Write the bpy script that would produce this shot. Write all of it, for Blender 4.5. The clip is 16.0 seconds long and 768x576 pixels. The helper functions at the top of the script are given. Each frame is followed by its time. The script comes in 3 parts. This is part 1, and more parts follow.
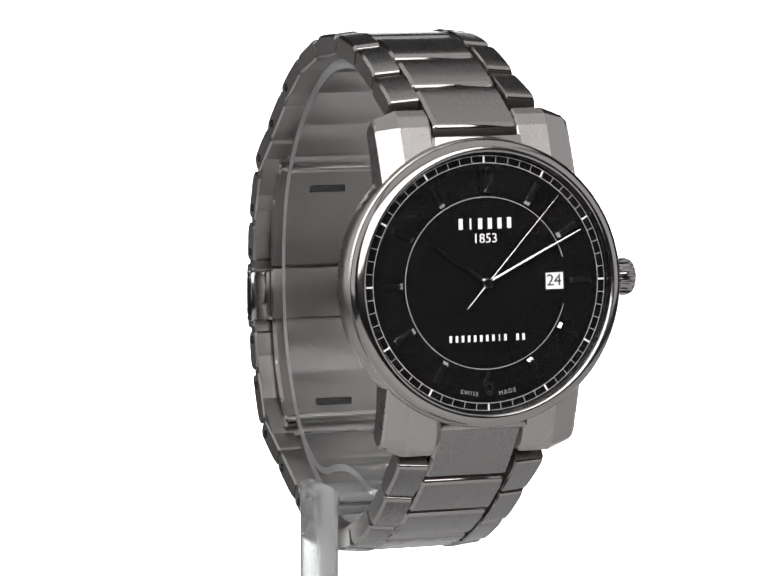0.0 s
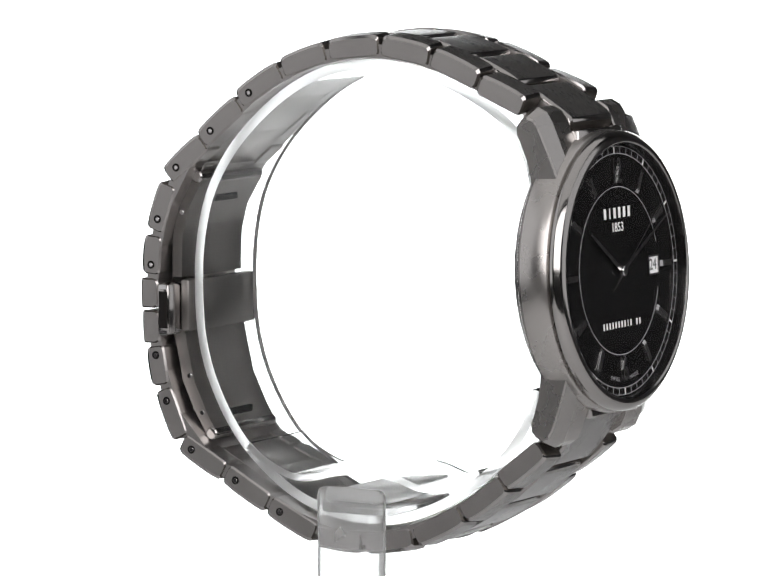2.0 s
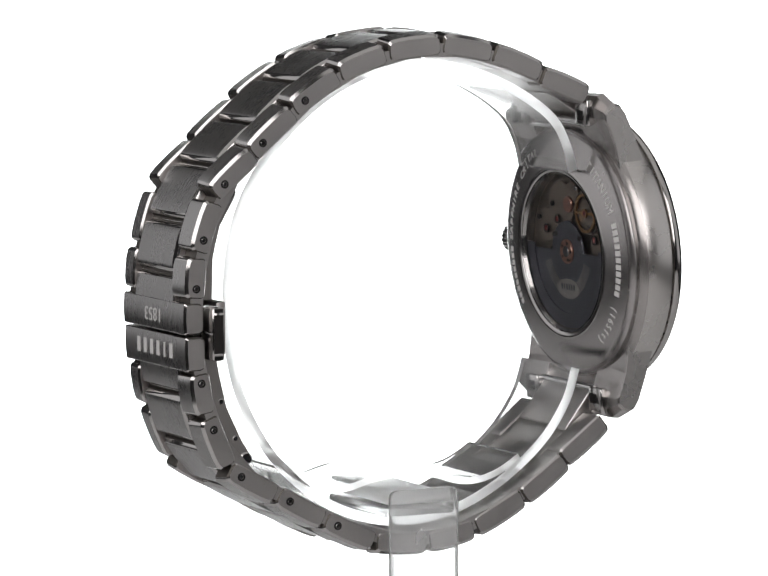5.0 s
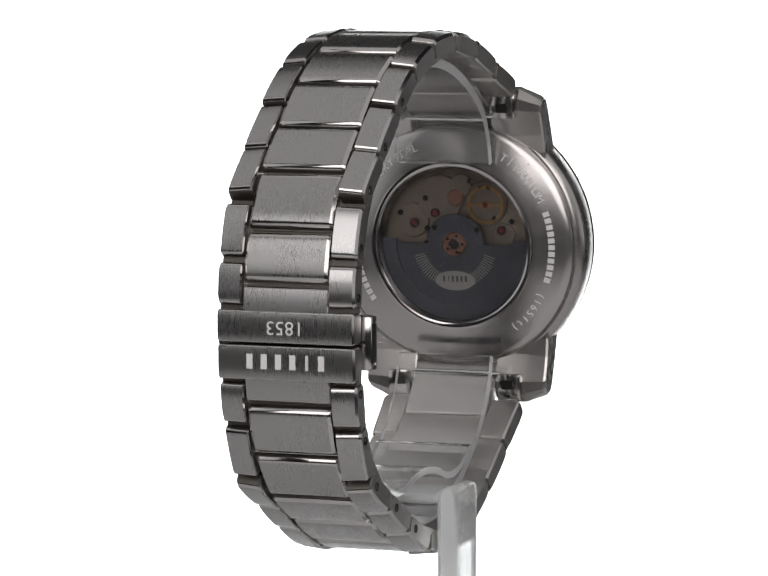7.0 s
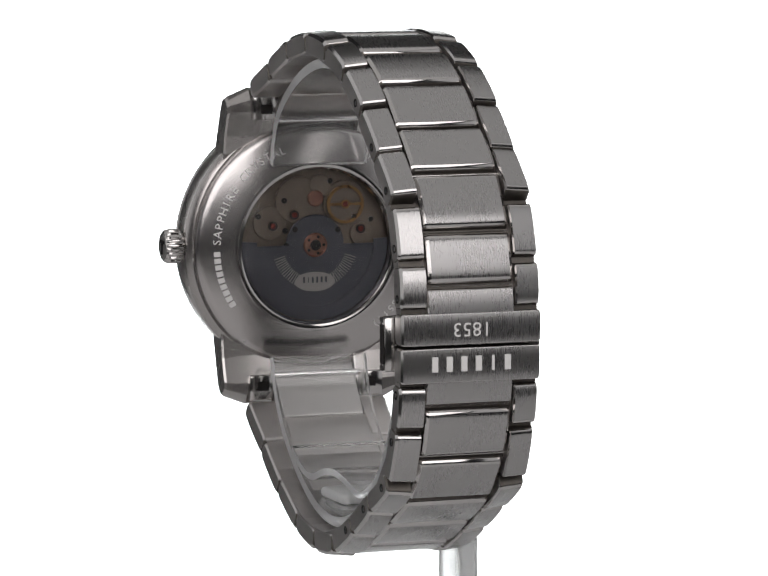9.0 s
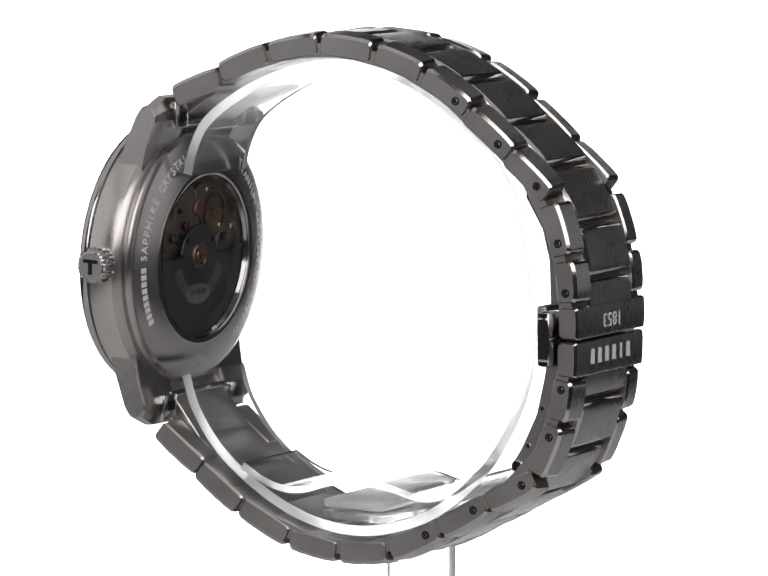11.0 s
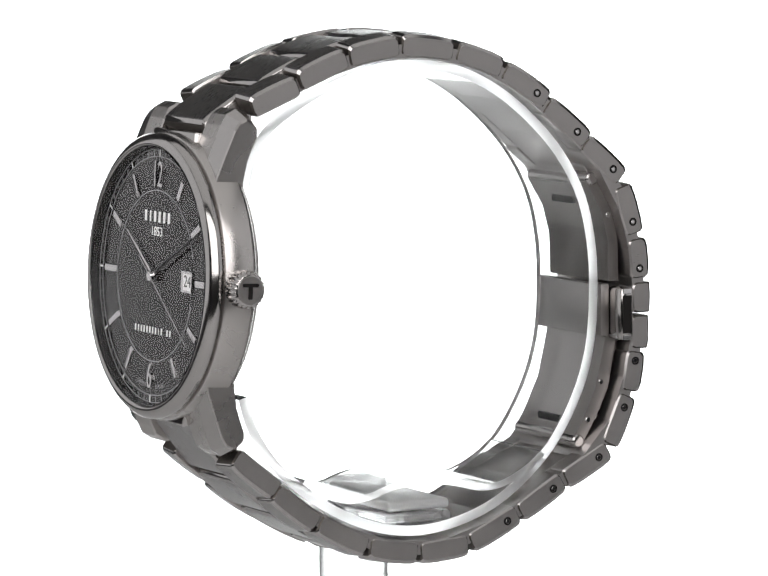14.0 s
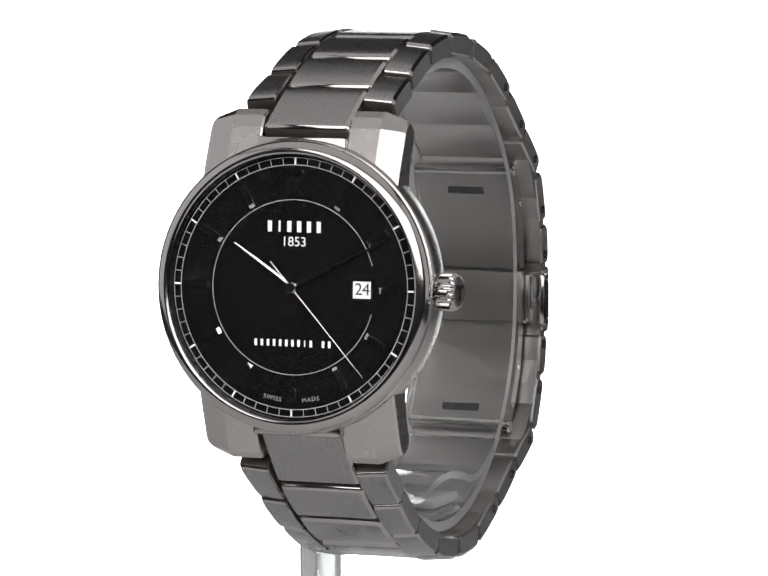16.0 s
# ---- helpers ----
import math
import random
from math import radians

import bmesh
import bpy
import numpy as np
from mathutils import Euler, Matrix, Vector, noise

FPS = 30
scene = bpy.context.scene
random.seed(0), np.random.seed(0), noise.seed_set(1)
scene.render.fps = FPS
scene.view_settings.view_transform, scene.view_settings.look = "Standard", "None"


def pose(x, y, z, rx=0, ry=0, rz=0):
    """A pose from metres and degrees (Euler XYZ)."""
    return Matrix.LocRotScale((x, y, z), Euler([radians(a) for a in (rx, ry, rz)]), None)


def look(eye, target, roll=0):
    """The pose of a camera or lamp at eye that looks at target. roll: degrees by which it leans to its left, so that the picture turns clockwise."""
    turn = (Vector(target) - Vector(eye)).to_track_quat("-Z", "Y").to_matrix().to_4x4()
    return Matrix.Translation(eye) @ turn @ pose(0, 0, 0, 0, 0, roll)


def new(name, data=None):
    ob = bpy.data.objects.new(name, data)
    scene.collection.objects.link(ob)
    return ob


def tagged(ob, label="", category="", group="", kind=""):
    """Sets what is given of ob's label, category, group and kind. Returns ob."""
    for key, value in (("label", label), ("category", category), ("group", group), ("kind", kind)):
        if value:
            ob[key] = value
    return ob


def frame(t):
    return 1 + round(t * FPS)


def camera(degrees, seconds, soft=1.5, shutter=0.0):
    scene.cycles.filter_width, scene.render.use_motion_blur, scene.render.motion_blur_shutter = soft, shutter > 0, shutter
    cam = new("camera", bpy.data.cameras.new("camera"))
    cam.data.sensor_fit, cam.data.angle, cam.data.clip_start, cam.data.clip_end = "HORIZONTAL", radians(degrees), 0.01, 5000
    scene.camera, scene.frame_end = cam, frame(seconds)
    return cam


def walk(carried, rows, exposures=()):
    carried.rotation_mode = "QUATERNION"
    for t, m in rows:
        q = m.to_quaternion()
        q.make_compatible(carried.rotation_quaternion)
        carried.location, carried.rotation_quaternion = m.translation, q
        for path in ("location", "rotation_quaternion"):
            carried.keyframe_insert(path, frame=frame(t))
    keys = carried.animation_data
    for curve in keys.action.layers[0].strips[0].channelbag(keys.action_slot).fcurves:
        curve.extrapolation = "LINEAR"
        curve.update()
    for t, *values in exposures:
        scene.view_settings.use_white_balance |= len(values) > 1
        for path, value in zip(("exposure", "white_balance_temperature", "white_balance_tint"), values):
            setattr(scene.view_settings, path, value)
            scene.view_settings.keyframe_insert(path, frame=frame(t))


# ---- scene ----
MM = 0.001

# ---- camera ----
cam = camera(9.296, 16.0, soft=1.5)
STILL = pose(0, -0.684, 0.0715, 90 - 5.901, 0.181, 0.062)
walk(cam, [(0.0, STILL), (16.0, STILL)])

# turn of the turntable about the world's z axis, seconds and degrees
TURN = [(0, 20.1), (0.5, 30.0), (1, 39.8), (1.5, 49.6), (2, 59.3), (2.5, 69.1), (3, 78.7), (3.5, 88.3), (4, 98.1),
        (4.2, 101.9), (5.25, 123.6), (6.3, 145.1), (6.5, 149.1), (7, 159.1), (7.5, 169.2), (8, 179.3), (8.5, 189.4), (8.7, 193.4),
        (9.75, 214.7), (10.8, 236.1), (11, 240.0), (11.5, 249.0), (12, 259.1), (12.5, 269.0), (13, 278.9), (13.5, 288.6),
        (14, 299.0), (14.5, 309.1), (15, 319.15), (15.5, 329.05), (16, 338.55)]
# the turntable runs a little off its centre: seconds and millimetres
DRIFT = [(0, -0.9, 0, 0), (2, -0.5, 0, 0), (4.2, -0.2, 0, 0), (6.3, -0.1, -1.8, 0), (8.7, 0.15, -1.8, 0), (10.8, -0.8, -11.1, 0.7), (13, -0.7, -11.1, 0.7), (15, -0.4, -11.1, 0.7), (16, -0.7, -11.1, 0.7)]


# ---- light ----
world = bpy.data.worlds.new("studio_air")
scene.world = world
world.use_nodes = True
world.node_tree.nodes["Background"].inputs[0].default_value = (0.9, 0.95, 1.0, 1)
world.node_tree.nodes["Background"].inputs[1].default_value = 0.04
BACKDROP_GLOW = 2.4


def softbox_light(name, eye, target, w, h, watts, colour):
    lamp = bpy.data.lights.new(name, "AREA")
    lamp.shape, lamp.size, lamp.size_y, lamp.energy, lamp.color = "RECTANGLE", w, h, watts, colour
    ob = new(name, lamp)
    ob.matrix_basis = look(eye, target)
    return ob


softbox_light("softbox_light", (0.62, -0.12, 0.26), (0, -0.03, 0.14), 0.64, 0.70, 0.76, (1.0, 0.99, 1.0))
softbox_light("softbox_light", (-0.62, 0.03, 0.26), (0, 0.0, 0.14), 0.89, 0.70, 1.22, (1.0, 0.99, 1.0))
softbox_light("softbox_light", (0, 0.0, 0.66), (0, 0, 0), 1.1, 0.9, 1.7, (1.0, 0.98, 0.97))
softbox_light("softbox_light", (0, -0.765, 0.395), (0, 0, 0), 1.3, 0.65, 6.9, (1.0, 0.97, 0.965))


# ---- materials ----
def material(name, colour, rough, metal=0.0, grain=0.0, stretch=(1, 1, 1), scale=900.0, spread=0.12, bump=0.0, across=None, **more):
    """A surface with large soft mottling and fine grain, in object space."""
    m = bpy.data.materials.new(name)
    m.use_nodes = True
    n, l = m.node_tree.nodes, m.node_tree.links
    b = n["Principled BSDF"]
    b.inputs["Base Color"].default_value = (*colour, 1)
    b.inputs["Roughness"].default_value = rough
    b.inputs["Metallic"].default_value = metal
    for k, v in more.items():
        b.inputs[k.replace("_", " ")].default_value = v
    if grain:
        tc, mp, fine, wide = n.new("ShaderNodeTexCoord"), n.new("ShaderNodeMapping"), n.new("ShaderNodeTexNoise"), n.new("ShaderNodeTexNoise")
        mp.inputs["Scale"].default_value = stretch
        l.new(tc.outputs["Object"], mp.inputs["Vector"])
        l.new(mp.outputs[0], fine.inputs["Vector"])
        l.new(tc.outputs["Object"], wide.inputs["Vector"])
        fine.inputs["Scale"].default_value, fine.inputs["Detail"].default_value = scale, 3
        wide.inputs["Scale"].default_value, wide.inputs["Detail"].default_value = 160, 2
        mix = n.new("ShaderNodeMath")
        mix.operation = "ADD"
        l.new(fine.outputs["Fac"], mix.inputs[0])
        l.new(wide.outputs["Fac"], mix.inputs[1])
        ramp = n.new("ShaderNodeMapRange")
        ramp.inputs["From Min"].default_value, ramp.inputs["From Max"].default_value = 0.6, 1.4
        ramp.inputs["To Min"].default_value, ramp.inputs["To Max"].default_value = max(0.0, rough - grain), rough + grain
        l.new(mix.outputs[0], ramp.inputs["Value"])
        l.new(ramp.outputs[0], b.inputs["Roughness"])
        tone = n.new("ShaderNodeMixRGB")
        tone.inputs["Color1"].default_value = (*[c * (1 - spread) for c in colour], 1)
        tone.inputs["Color2"].default_value = (*[min(1, c * (1 + spread)) for c in colour], 1)
        half = n.new("ShaderNodeMath")
        half.operation, half.inputs[1].default_value = "MULTIPLY", 0.5
        l.new(mix.outputs[0], half.inputs[0])
        l.new(half.outputs[0], tone.inputs["Fac"])
        l.new(tone.outputs[0], b.inputs["Base Color"])
        if across:
            # brushing: the gloss is drawn out across the grain
            b.inputs["Anisotropic"].default_value = 0.45
            way, turn = n.new("ShaderNodeCombineXYZ"), n.new("ShaderNodeVectorTransform")
            for k in range(3):
                way.inputs[k].default_value = across[k]
            turn.vector_type, turn.convert_from, turn.convert_to = "VECTOR", "OBJECT", "WORLD"
            l.new(way.outputs[0], turn.inputs[0])
            l.new(turn.outputs[0], b.inputs["Tangent"])
        if bump:
            bp = n.new("ShaderNodeBump")
            bp.inputs["Strength"].default_value, bp.inputs["Distance"].default_value = bump, 0.00005
            l.new(fine.outputs["Fac"], bp.inputs["Height"])
            l.new(bp.outputs[0], b.inputs["Normal"])
    return m


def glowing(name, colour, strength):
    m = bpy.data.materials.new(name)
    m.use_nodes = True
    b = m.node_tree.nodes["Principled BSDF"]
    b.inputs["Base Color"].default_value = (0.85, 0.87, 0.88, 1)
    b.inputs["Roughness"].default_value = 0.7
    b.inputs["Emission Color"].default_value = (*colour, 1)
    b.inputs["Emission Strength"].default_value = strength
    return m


BRUSHED = material("brushed_titanium", (0.37, 0.362, 0.36), 0.28, 1.0, 0.03, (12, 1, 1), 900, 0.05, 0.0, across=(1, 0, 0))
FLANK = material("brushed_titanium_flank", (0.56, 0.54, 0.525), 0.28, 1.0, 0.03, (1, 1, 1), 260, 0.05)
SIDE = material("satin_titanium_side", (0.52, 0.50, 0.49), 0.33, 1.0, 0.06, (14, 1, 14), 1500, 0.10, 0.06)
POLISHED = material("polished_titanium", (0.49, 0.475, 0.465), 0.12, 1.0, 0.03, (1, 1, 1), 700, 0.05)
INNER = material("satin_titanium", (0.31, 0.295, 0.285), 0.40, 1.0, 0.06, (1, 6, 6), 1200, 0.1, 0.2)
# link metal darkened to carry the shade inside the bracelet seams
SEAM_SHADE = material("seam_shade_metal", (0.12, 0.11, 0.10), 0.5, 1.0, 0.06, (1, 1, 1), 900, 0.2)
DARKGAP = material("dark_gap_metal", (0.035, 0.033, 0.032), 0.55, 1.0, 0.05)
DIAL = material("black_dial_lacquer", (0.006, 0.0058, 0.006), 0.14, Specular_IOR_Level=0.5)
PRINT = material("white_print", (0.8, 0.8, 0.8), 0.5)
GREYPRINT = material("grey_print", (0.28, 0.28, 0.29), 0.5)
PRINT_ENGRAVED = material("pale_engraving", (0.6, 0.59, 0.58), 0.55, 0.0, 0.05, (1, 1, 1), 900, 0.1)
SLOTBLACK = material("black_slot", (0.012, 0.012, 0.012), 0.9, Specular_IOR_Level=0.1)
INK = material("black_ink", (0.02, 0.02, 0.02), 0.6)
DATEDISC = material("white_date_disc", (0.78, 0.78, 0.78), 0.5)
STEEL = material("mirror_steel", (0.66, 0.65, 0.65), 0.06, 1.0, 0.02)
SAPPHIRE = material("coated_sapphire_glass", (1, 1, 1), 0.0, Transmission_Weight=1.0, IOR=1.1)
ACRYLIC_EDGE = material("frosted_acrylic_edge", (0.985, 0.99, 0.99), 0.4, 0.0, 0.05, (1, 1, 1), 900, 0.01, Transmission_Weight=0.72, IOR=1.3)
ACRYLIC = material("clear_acrylic", (0.985, 0.99, 0.99), 0.06, 0.0, 0.03, (1, 1, 1), 300, 0.003, Transmission_Weight=0.985, IOR=1.36)
ACRYLIC_POST = material("hazy_acrylic", (0.985, 0.99, 0.99), 0.2, 0.0, 0.08, (1, 1, 1), 300, 0.003, Transmission_Weight=0.86, IOR=1.25)
BACKPLATE = material("dark_polished_caseback", (0.45, 0.43, 0.425), 0.24, 1.0, 0.04, (1, 1, 1), 500, 0.08)
LUGBACK = material("darker_titanium_back", (0.42, 0.40, 0.39), 0.26, 1.0, 0.02, (1, 6, 6), 900, 0.05)
HAZYGLASS = material("hazy_back_glass", (1, 1, 1), 0.05, Transmission_Weight=1.0, IOR=1.3)
ROTOR = material("graphite_rotor", (0.10, 0.10, 0.115), 0.38, 1.0, 0.08, (1, 1, 1), 1800, 0.2, 0.2)
BRIDGE = material("movement_bridge", (0.19, 0.16, 0.135), 0.4, 1.0, 0.08, (10, 1, 1), 900, 0.25, 0.2)
BRASS = material("gilt_brass", (0.30, 0.19, 0.10), 0.32, 1.0, 0.06)
RUBYBRASS = material("red_brown_bearing", (0.26, 0.15, 0.12), 0.3, 1.0, 0.08, (1, 1, 1), 2500, 0.3)
JEWEL = material("ruby_jewel", (0.09, 0.025, 0.022), 0.15, 0.0, 0.02)
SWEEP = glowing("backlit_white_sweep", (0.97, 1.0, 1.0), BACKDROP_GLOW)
TABLETOP = material("pale_table_laminate", (0.6, 0.6, 0.6), 0.5, 0.0, 0.05, (1, 1, 1), 40, 0.06)
WALLPAINT = material("studio_grey_paint", (0.22, 0.22, 0.22), 0.8, 0.0, 0.05, (1, 1, 1), 8, 0.1)


# ---- builders (millimetres) ----
def part(name, bm, mat, parent=None, label="", smooth=35.0):
    """Links a bmesh in millimetres as one mesh object under a thing or part."""
    bm.transform(Matrix.Scale(MM, 4))
    bmesh.ops.recalc_face_normals(bm, faces=bm.faces)
    for f in bm.faces:
        f.smooth = True
    for e in bm.edges:
        if len(e.link_faces) == 2 and e.calc_face_angle(0) > radians(smooth):
            e.smooth = False
    me = bpy.data.meshes.new(name)
    bm.to_mesh(me)
    bm.free()
    me.materials.append(mat)
    ob = new(name, me)
    if parent is not None:
        ob.parent = parent
    if label:
        ob["label"] = label
    return ob


def lathe(profile, n=96, m=Matrix()):
    """Closed profile of (radius, height) turned about the w axis."""
    bm = bmesh.new()
    rings = []
    for k in range(n):
        a = 2 * math.pi * k / n
        rings.append([bm.verts.new(m @ Vector((r * math.cos(a), r * math.sin(a), h))) for r, h in profile])
    c = len(profile)
    for k in range(n):
        A, B = rings[k], rings[(k + 1) % n]
        for i in range(c):
            bm.faces.new((A[i], A[(i + 1) % c], B[(i + 1) % c], B[i]))
    return bm


def disc(r, h0, h1, n=64, m=Matrix(), chamfer=0.0):
    bm = bmesh.new()
    stations = [(r - chamfer, h0), (r, h0 + chamfer), (r, h1 - chamfer), (r - chamfer, h1)] if chamfer else [(r, h0), (r, h1)]
    rings = [[bm.verts.new(m @ Vector((q * math.cos(2 * math.pi * k / n), q * math.sin(2 * math.pi * k / n), h))) for k in range(n)] for q, h in stations]
    for A, B in zip(rings, rings[1:]):
        for k in range(n):
            bm.faces.new((A[k], A[(k + 1) % n], B[(k + 1) % n], B[k]))
    bm.faces.new(rings[0])
    bm.faces.new(rings[-1])
    return bm


def sector(r0, r1, a0, a1, h0, h1, n=48, m=Matrix()):
    """A flat annular sector, angles in degrees."""
    bm = bmesh.new()
    cols = []
    for k in range(n + 1):
        a = radians(a0 + (a1 - a0) * k / n)
        c, s = math.cos(a), math.sin(a)
        cols.append([bm.verts.new(m @ Vector((r * c, r * s, h))) for r, h in ((r0, h0), (r1, h0), (r1, h1), (r0, h1))])
    for A, B in zip(cols, cols[1:]):
        for i in range(4):
            bm.faces.new((A[i], A[(i + 1) % 4], B[(i + 1) % 4], B[i]))
    bm.faces.new(cols[0])
    bm.faces.new(cols[-1])
    return bm


def block(x0, x1, y0, y1, z0, z1, m=Matrix(), bevel=0.0, seg=2):
    bm = bmesh.new()
    bmesh.ops.create_cube(bm, size=1.0)
    bm.transform(Matrix.Translation(((x0 + x1) / 2, (y0 + y1) / 2, (z0 + z1) / 2)) @ Matrix.Diagonal((x1 - x0, y1 - y0, z1 - z0, 1)))
    if bevel:
        bmesh.ops.bevel(bm, geom=bm.edges[:], offset=bevel, segments=seg, affect="EDGES", profile=0.5)
    bm.transform(m)
    return bm


def loft(sections):
    """Closed rings of equal count joined end to end and capped."""
    bm = bmesh.new()
    rings = [[bm.verts.new(p) for p in s] for s in sections]
    c = len(rings[0])
    for A, B in zip(rings, rings[1:]):
        for i in range(c):
            bm.faces.new((A[i], A[(i + 1) % c], B[(i + 1) % c], B[i]))
    bm.faces.new(rings[0])
    bm.faces.new(rings[-1])
    return bm


def rounded(length, thick, r_out, r_in, crown=0.0, seg=4):
    """Outline of a link seen from its side: s along it, n outwards."""
    h, t = length / 2, thick / 2
    pts = []
    for cx, cy, r, a0 in ((h, t, r_out, 90), (h, -t, r_in, 0), (-h, -t, r_in, -90), (-h, t, r_out, 180)):
        sx, sy = math.copysign(1, cx), math.copysign(1, cy)
        for k in range(seg + 1):
            a = radians(a0 - 90 * k / seg)
            pts.append((cx - sx * r + r * math.cos(a), cy - sy * r + r * math.sin(a)))
    pts += [(-h * f, t + crown * (1 - f * f)) for f in (0.5, 0.2, -0.2, -0.5)]
    return pts


def link_at(name, a, b, stations, thick, mat, parent, gap=0.25, r_out=1.0, r_in=0.6, crown=0.25, offset=0.0, centre=0.0, label="", widen=(0.0, 0.0), lean=0.0):
    """A link between two points of the (y, z) plane; stations: (x, drop of outer face, shrink)."""
    a, b = Vector(a), Vector(b)
    d = b - a
    length = d.length - gap
    d.normalize()
    d.rotate(Matrix.Rotation(random.uniform(-0.018, 0.018), 2))
    out = Vector((-d.y, d.x))
    mid = (a + b) / 2
    if out.dot(mid) < 0:
        out = -out
    mid = mid + out * offset
    outline = rounded(length, thick, r_out, r_in, crown)
    secs = []
    for x, drop, shrink in stations:
        ring = []
        for s, n in outline:
            s2, n2 = s * (1 - 2 * shrink / length), n * (1 - 2 * shrink / thick)
            if n2 > 0:
                n2 -= drop
            q = mid + d * s2 + out * n2
            more = 0.0
            if abs(x) > 9:
                f = s2 / length + 0.5
                more = math.copysign(widen[0] * (1 - f) + widen[1] * f + lean * n2, x)
            ring.append((centre + x + more, q.x, q.y))
        secs.append(ring)
    ob = part(name, loft(secs), mat, parent, label, 24)
    ob.data.materials.append(POLISHED)
    ob.data.materials.append(SIDE)
    ob.data.materials.append(SEAM_SHADE)
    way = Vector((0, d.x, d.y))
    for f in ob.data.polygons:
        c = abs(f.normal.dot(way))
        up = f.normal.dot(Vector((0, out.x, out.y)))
        # end faces take the dark seam metal, standing in for shade between links
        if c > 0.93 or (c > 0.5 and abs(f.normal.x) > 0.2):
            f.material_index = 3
        elif abs(f.normal.x) >= 0.95 or up < -0.1:
            f.material_index = 2
        elif c > 0.22 or abs(f.normal.x) > 0.25:
            f.material_index = 1
    return ob



def text_mesh(body, size, mat, name, parent, m, depth=0.03, spacing=1.0):
    """Built-in lettering turned into a mesh, in millimetres."""
    cu = bpy.data.curves.new(name, "FONT")
    cu.body, cu.size, cu.extrude, cu.align_x, cu.align_y, cu.space_character = body, size, depth, "CENTER", "CENTER", spacing
    cu.resolution_u = 3
    tmp = new(name, cu)
    dg = bpy.context.evaluated_depsgraph_get()
    me = bpy.data.meshes.new_from_object(tmp.evaluated_get(dg))
    bpy.data.objects.remove(tmp)
    bpy.data.curves.remove(cu)
    bm = bmesh.new()
    bm.from_mesh(me)
    bpy.data.meshes.remove(me)
    bm.transform(m)
    return part(name, bm, mat, parent)


# ---- the studio ----
def studio():
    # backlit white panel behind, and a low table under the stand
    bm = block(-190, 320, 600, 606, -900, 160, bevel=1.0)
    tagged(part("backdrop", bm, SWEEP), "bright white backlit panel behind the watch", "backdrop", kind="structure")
    bm = block(-450, 450, -420, 560, -190, -160, bevel=4.0)
    tagged(part("table", bm, TABLETOP), "plain pale studio table under the stand", "table", kind="structure")
    for sx in (-420, 420):
        for sy in (-390, 530):
            bm = block(sx - 20, sx + 20, sy - 20, sy + 20, -900, -190, bevel=2.0)
            part("table_leg", bm, WALLPAINT, bpy.data.objects["table"])
    for name, box in (("floor", (-2000, 2000, -2600, 1600, -960, -900)), ("ceiling", (-2000, 2000, -2600, 1600, 1700, 1760)),
                      ("wall_north", (-2000, 2000, 1600, 1660, -900, 1700)), ("wall_south", (-2000, 2000, -2660, -2600, -900, 1700)),
                      ("wall_east", (2000, 2060, -2600, 1600, -900, 1700)), ("wall_west", (-2060, -2000, -2600, 1600, -900, 1700))):
        tagged(part(name, block(*box), WALLPAINT), "plain grey painted studio surface", "room", kind="structure")


studio()

# ---- the watch ----
watch = tagged(new("wristwatch"), "grey titanium wristwatch with black dial and steel-grey link bracelet", "watch")
WATCH_X = 1.3
MID_X = 1.44


# outer links, first to last round the wrist: ends of the middle line in (y, z)
LINKS = [(-28.0, 28.5, -20.3, 31.6), (-20.4, 32.0, -12.5, 35.2), (-12.4, 35.2, -4.1, 36.6), (-4.0, 36.6, 4.7, 35.7), (5.0, 35.6, 12.6, 32.8),
         (12.7, 32.7, 20.0, 28.0), (19.7, 27.6, 26.6, 22.0), (26.1, 22.0, 32.5, 16.4), (32.4, 15.5, 34.8, 8.2), (35.0, 7.8, 35.5, 1.7),
         (35.7, 1.2, 35.7, -3.1), (35.5, -3.6, 35.4, -8.3), (34.9, -8.6, 33.9, -14.7), (33.6, -15.0, 30.4, -22.3), (30.4, -22.8, 22.8, -26.8),
         (22.7, -26.8, 15.2, -31.0), (15.2, -31.0, 7.1, -34.8), (7.0, -34.9, -1.2, -35.5), (-1.3, -35.5, -9.4, -34.1), (-9.5, -34.0, -17.5, -30.0),
         (-17.5, -30.1, -24.5, -25.0), (-24.0, -25.0, -30.9, -19.5)]
THICK = 3.0
# the bracelet widens towards the lugs: extra half width at both ends of a link
WIDER = {0: (0.75, 0.35), 1: (0.35, 0.1), 2: (0.1, 0.0), 19: (0.0, 0.1), 20: (0.1, 0.35), 21: (0.35, 0.75)}


